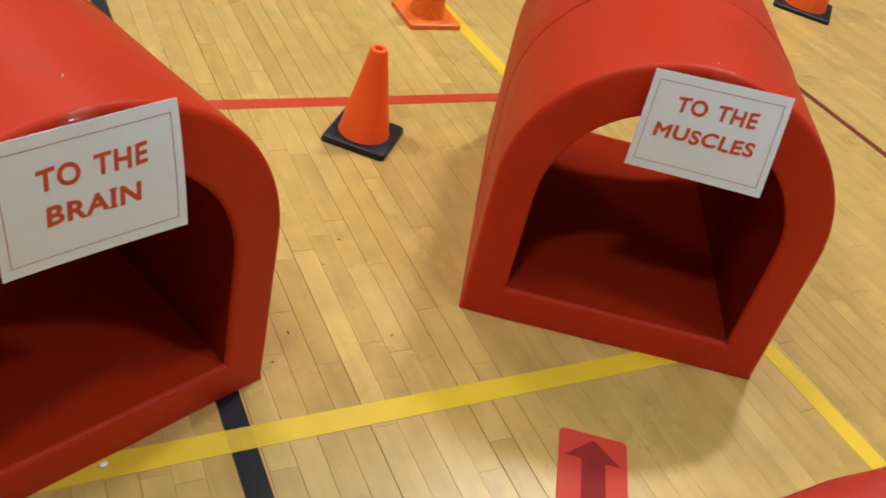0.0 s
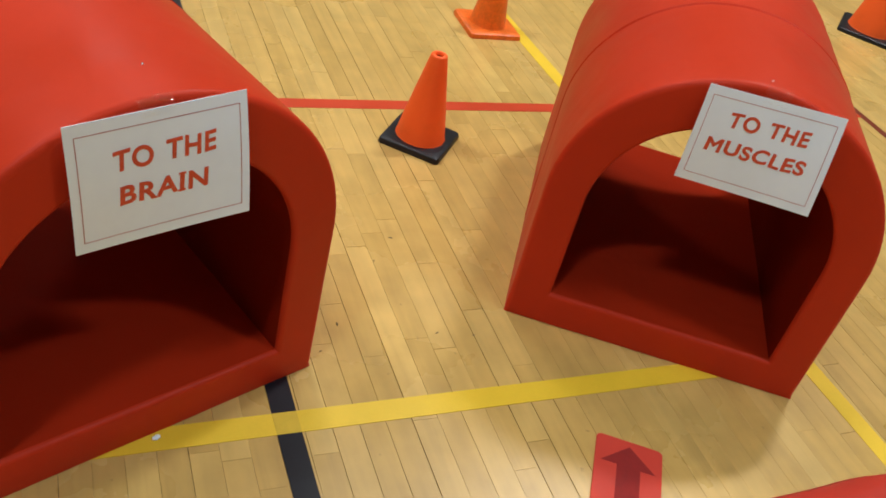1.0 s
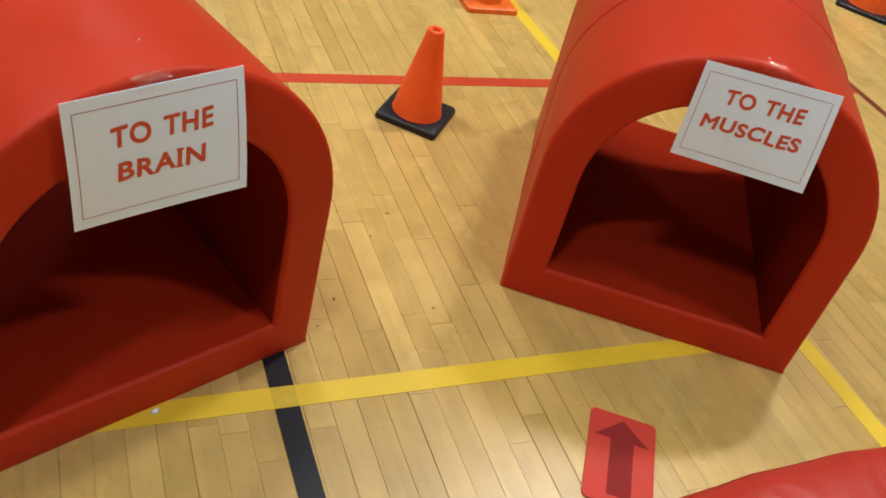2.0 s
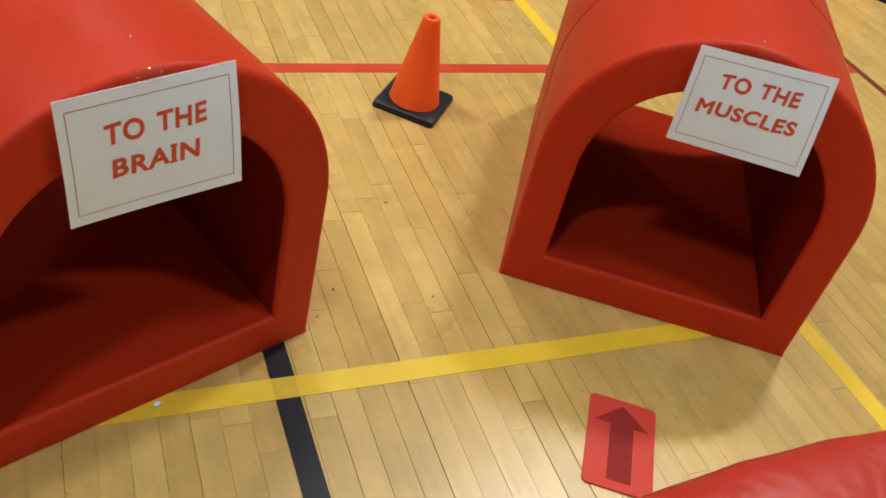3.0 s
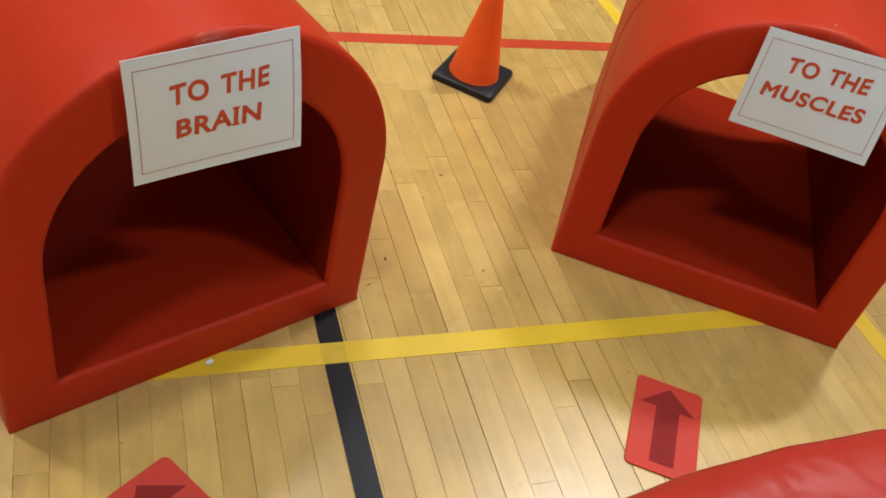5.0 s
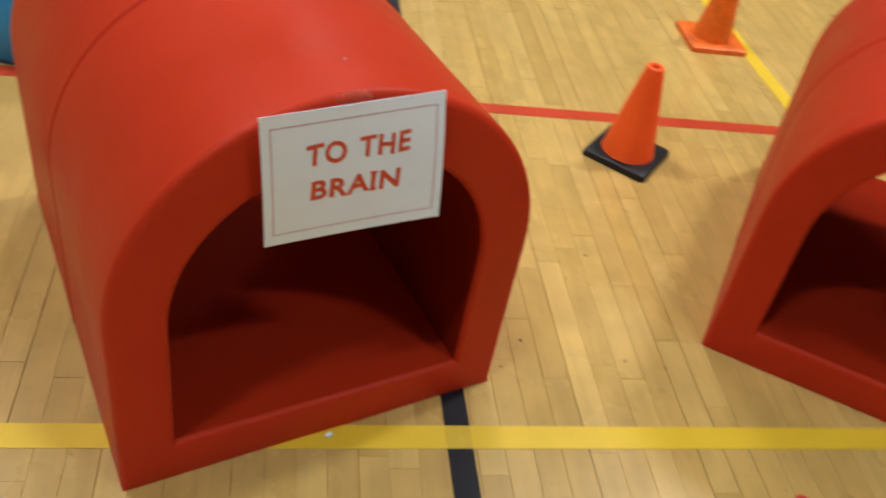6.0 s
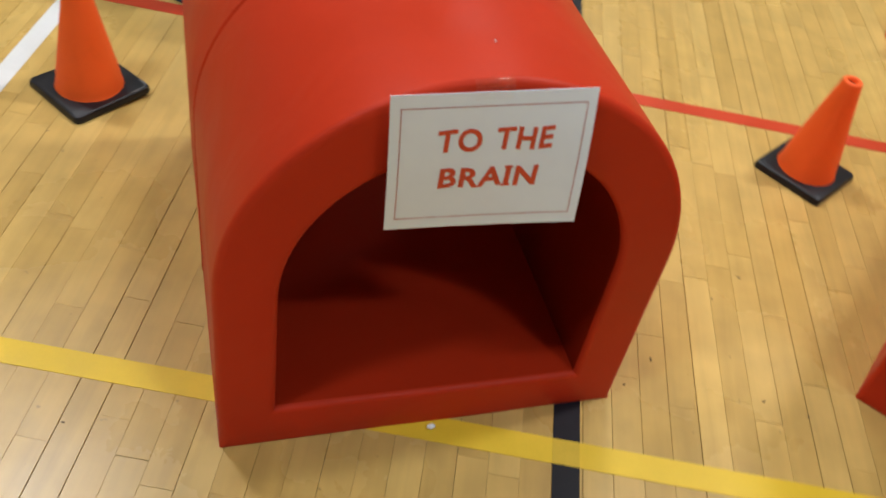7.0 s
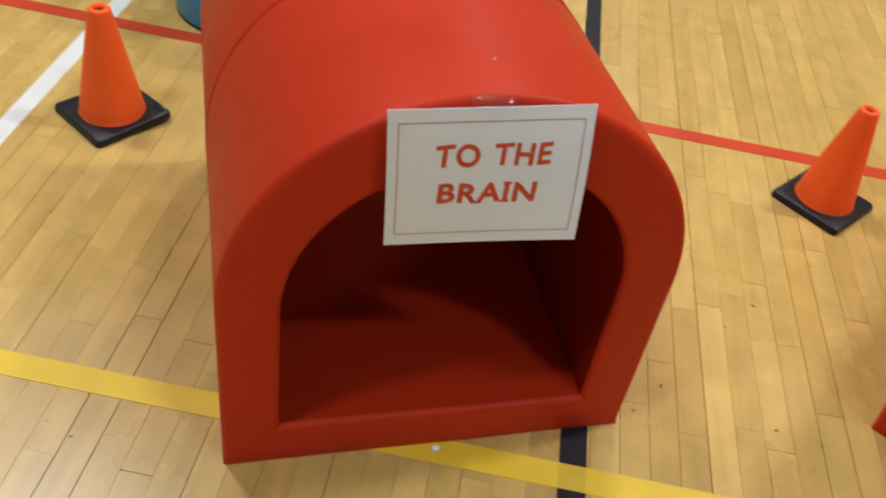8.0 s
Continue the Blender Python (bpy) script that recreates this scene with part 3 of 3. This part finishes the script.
# ---------------------------------------------------------------- arrow markers
def arrow_marker(x, y, turn, label):
    w, h = 0.148, 0.242
    thing = tagged(new("floor_marker"), label, "floor marker", group="arrow markers")
    thing.matrix_basis = pose(x, y, 0.0012, 0, 0, turn)
    part("mat", stacked([(rounded_rect(w, h, 0.012), 0.0), (rounded_rect(w + 0.0006, h + 0.0006, 0.012), 0.0016),
                         (rounded_rect(w, h, 0.012), 0.0032), (rounded_rect(w - 0.003, h - 0.003, 0.011), 0.0038)]), CARD_RED, thing)
    shape = [(0.5, 0.935), (0.90, 0.70), (0.68, 0.70), (0.68, 0.09), (0.33, 0.09), (0.33, 0.70), (0.09, 0.70)]
    pts = [((u - 0.5) * w, (v - 0.5) * h) for u, v in shape]
    part("arrow", stacked([(pts, 0.0037), (pts, 0.0042)]), CARD_ARROW, thing, "dark red arrow print")
    return thing


arrow_marker(0.654, -0.278, -32.5, "flat red rubber marker with a dark arrow, beside the padded block")
arrow_marker(-0.336, -0.343, 35.0, "flat red rubber marker with a dark arrow toward the tunnel")

# ---------------------------------------------------------------- scrap of paper, blue bin
bm = bmesh.new()
bmesh.ops.create_icosphere(bm, subdivisions=1, radius=1.0)
for v in bm.verts:
    k = 1 + 0.55 * noise.noise(v.co * 3.1)
    v.co = Vector((v.co.x * 0.0095 * k, v.co.y * 0.0055 * k, 0.0062 + v.co.z * 0.0052 * k))
scrap = tagged(part("paper_scrap", bm, PAPER, None), "small crumpled scrap of white paper at the tunnel foot", "litter")
scrap.matrix_basis = pose(-0.249, -0.004, 0.0013, 0, 0, 25)

bin_thing = tagged(new("blue_bin"), "round bright blue plastic bin with a dark foot", "bin")
bin_thing.matrix_basis = pose(-1.052, 1.437, 0)
part("foot", lathe([(0.0, 0.0), (0.204, 0.0), (0.2065, 0.002), (0.2065, 0.005), (0.204, 0.007), (0.0, 0.007)], 56), BLUE_DARK, bin_thing, "dark blue foot ring", smooth=False)
part("body", lathe([(0.200, 0.0065), (0.207, 0.012), (0.212, 0.20), (0.218, 0.42), (0.226, 0.44), (0.226, 0.46), (0.214, 0.462), (0.205, 0.44), (0.198, 0.06), (0.0, 0.05)], 56),
     BLUE, bin_thing, smooth=True)



def floor_fleck(x, y, turn, size):
    """A dark dry crumb of dirt on the lacquer."""
    n = 9
    rim = [(size * (1 + 0.3 * noise.noise(Vector((x * 40, y * 40, i)))) * math.cos(i * 2 * math.pi / n), 0.38 * size * math.sin(i * 2 * math.pi / n)) for i in range(n)]
    fleck = part("floor_fleck", stacked([(rim, 0.0), ([(a * 0.7, b * 0.7) for a, b in rim], 0.0011)]), GRIME, None)
    fleck.matrix_basis = pose(x, y, 0.0001, 0, 0, turn)
    tagged(fleck, "tiny dark fleck of dirt on the maple floor", "dirt", group="dirt flecks")


for x, y, turn, size in ((0.388, 0.547, -20, 0.0055), (0.397, 0.201, 30, 0.0048), (0.170, 0.256, 88, 0.0060), (-0.869, -0.126, 10, 0.0040), (0.318, 0.462, 80, 0.0040), (0.113, 0.179, 25, 0.0036)):
    floor_fleck(x, y, turn, size)

# ---------------------------------------------------------------- padded vault trestle beside the camera's way
def padded_trestle():
    """A padded top on four splayed steel legs."""
    thing = tagged(new("padded_trestle"), "red vinyl padded gym trestle with a creased glossy top", "gym trestle")
    x0, x1, y_far, y_near, top, low = -0.20, 0.80, -0.878, -1.226, 0.890, 0.690
    nx, nv = 60, 60
    rnd = random.Random(4)
    creases = [(rnd.uniform(x0, x1), rnd.uniform(-0.9, 0.9), rnd.uniform(0.008, 0.022), rnd.uniform(0.0003, 0.0013)) for _ in range(16)]

    def skin(u, v):
        """u across; v round the pad from the middle of its underside, up the far side, over the top and back."""
        x = x0 + (x1 - x0) * u
        far = y_far + 0.062 * 4 * ((x + 0.20) / 0.86) * max(0.0, 1 - (x + 0.20) / 0.86) * (1 + 0.015 * math.sin(x * 60))
        mid, half, r = (far + y_near) / 2, (far - y_near) / 2, 0.032
        h = (top - low) / 2
        # a rounded rectangle walked by length
        legs = [half - r, math.pi / 2 * r, 2 * (h - r), math.pi / 2 * r, 2 * (half - r), math.pi / 2 * r, 2 * (h - r), math.pi / 2 * r, half - r]
        d = v * sum(legs)
        k = 0
        while k < 8 and d > legs[k]:
            d -= legs[k]
            k += 1
        a = d / r
        y, z = ((d, -h), (half - r + r * math.sin(a), -h + r - r * math.cos(a)), (half, -h + r + d), (half - r + r * math.cos(a), h - r + r * math.sin(a)),
                (half - r - d, h), (-half + r - r * math.sin(a), h - r + r * math.cos(a)), (-half, h - r - d), (-half + r - r * math.cos(a), -h + r - r * math.sin(a)),
                (-half + r + d, -h))[k]
        y += mid
        if z > 0:
            z += 0.010 * (1 - ((y - mid) / half) ** 2)
            for cx, lean, w, deep in creases:
                g = (x - cx - lean * (y - far)) / w
                z -= deep * math.exp(-g * g)
            z += 0.0025 * noise.noise(Vector((x * 9, y * 9, 2.0)))
        return (x, y, z + (top + low) / 2)

    verts = [skin(i / nx, j / nv) for j in range(nv) for i in range(nx + 1)]
    faces = [(j * (nx + 1) + i, j * (nx + 1) + i + 1, (j + 1) % nv * (nx + 1) + i + 1, (j + 1) % nv * (nx + 1) + i) for j in range(nv) for i in range(nx)]
    faces.append([j * (nx + 1) for j in range(nv)])
    faces.append([j * (nx + 1) + nx for j in range(nv - 1, -1, -1)])
    mesh_object("pad", verts, faces, RED_VINYL_SOFT, thing, smooth=True)
    for lx, ly in ((-0.06, -0.95), (0.70, -0.97), (-0.06, -1.14), (0.70, -1.14)):
        sx, sy = (-0.04 if lx < 0.3 else 0.04), (0.04 if ly > -1.05 else -0.04)
        ring = [(0.018 * math.cos(q), 0.018 * math.sin(q)) for q in np.linspace(0, 2 * math.pi, 16, endpoint=False)]
        part("leg", stacked([([(lx + sx + p, ly + sy + q) for p, q in ring], 0.0), ([(lx + p, ly + q) for p, q in ring], low + 0.01)]), HOUSING, thing, "grey steel leg")
    return thing


padded_trestle()

# ---------------------------------------------------------------- floor boards, last
BOARD_W, EDGE = 0.0567, 0.2575
LENGTHS = (0.30, 0.38, 0.46, 0.55, 0.66, 0.80, 0.95, 1.15)
NEAR = (-1.45, 1.75, -0.60, 1.60)
BUTTS = {0: [-0.039, 0.520], -1: [0.149, 1.313], 4: [0.267], 2: [0.152], 5: [0.077], 3: [-0.197], -3: [0.199], -19: [-0.099], -17: [-0.214]}      # butt joints by strip
OPEN_JOINTS = (0, 4, 5, -19, -20)


def board_shape(length, half, y0=0.0, x=0.0):
    c = 0.0003
    ring = ((-half, 0, -0.006), (half, 0, -0.006), (half, length, -0.006), (-half, length, -0.006))
    mid = [(a, b, -c) for a, b, _ in ring]
    top = ((-half + c, c, 0), (half - c, c, 0), (half - c, length - c, 0), (-half + c, length - c, 0))
    vs = [(a + x, b + y0, z) for a, b, z in (*ring, *mid, *top)]
    fs = [(8, 9, 10, 11)]
    for lo in (0, 4):
        for i in range(4):
            j = (i + 1) % 4
            fs.append((lo + i, lo + j, lo + 4 + j, lo + 4 + i))
    return vs, fs


rnd = random.Random(11)
board_mesh = bpy.data.meshes.new("board")
vs, fs = board_shape(1.0, 0.5 * BOARD_W)
board_mesh.from_pydata(vs, [], fs)
board_mesh.materials.append(BOARD)
far_v, far_f, near_count = [], [], 0
first = math.ceil((X0 - EDGE) / BOARD_W)
last = math.floor((X1 - EDGE) / BOARD_W) - 1


def joint_gap(k):
    """Most joints are tight, some have opened with drying."""
    if k in OPEN_JOINTS:
        return rnd.uniform(0.0013, 0.0019)
    k = rnd.random()
    return rnd.uniform(0.0011, 0.0019) if k < 0.13 else rnd.uniform(0.0005, 0.0009) if k < 0.42 else rnd.uniform(0.0001, 0.0004)


for k in range(first, last + 1):
    ends = [Y0]
    y = Y0 + rnd.uniform(0.2, 1.0)
    while y < Y1 - 0.25:
        ends.append(y)
        y += rnd.choice(LENGTHS)
    if k in BUTTS:
        ends = sorted([e for e in ends if all(abs(e - b) > 0.34 for b in BUTTS[k])] + BUTTS[k])
    ends.append(Y1)
    for a, b in zip(ends, ends[1:]):
        ga, gb, ge = joint_gap(k) / 2, joint_gap(k + 1) / 2, rnd.choice((0.0003, 0.0007, 0.0012))
        x = EDGE + (k + 0.5) * BOARD_W + (ga - gb) / 2
        wide = BOARD_W - ga - gb
        mid = (a + b) / 2
        if NEAR[0] < x < NEAR[1] and NEAR[2] < mid < NEAR[3] and near_count < 300:
            ob = new("board", board_mesh)
            ob.parent = floor
            ob.matrix_basis = pose(x, a, 0) @ Matrix.Diagonal((wide / BOARD_W, b - a - ge, 1, 1))
            near_count += 1
        else:
            vs, fs = board_shape(b - a - ge, wide / 2, a, x)
            n = len(far_v)
            far_v += vs
            far_f += [tuple(n + w for w in f) for f in fs]
me = bpy.data.meshes.new("far_boards")
me.from_pydata(far_v, [], far_f)
me.materials.append(BOARD_FAR)
far = tagged(new("far_boards", me), kind="stuff")
far.parent = floor
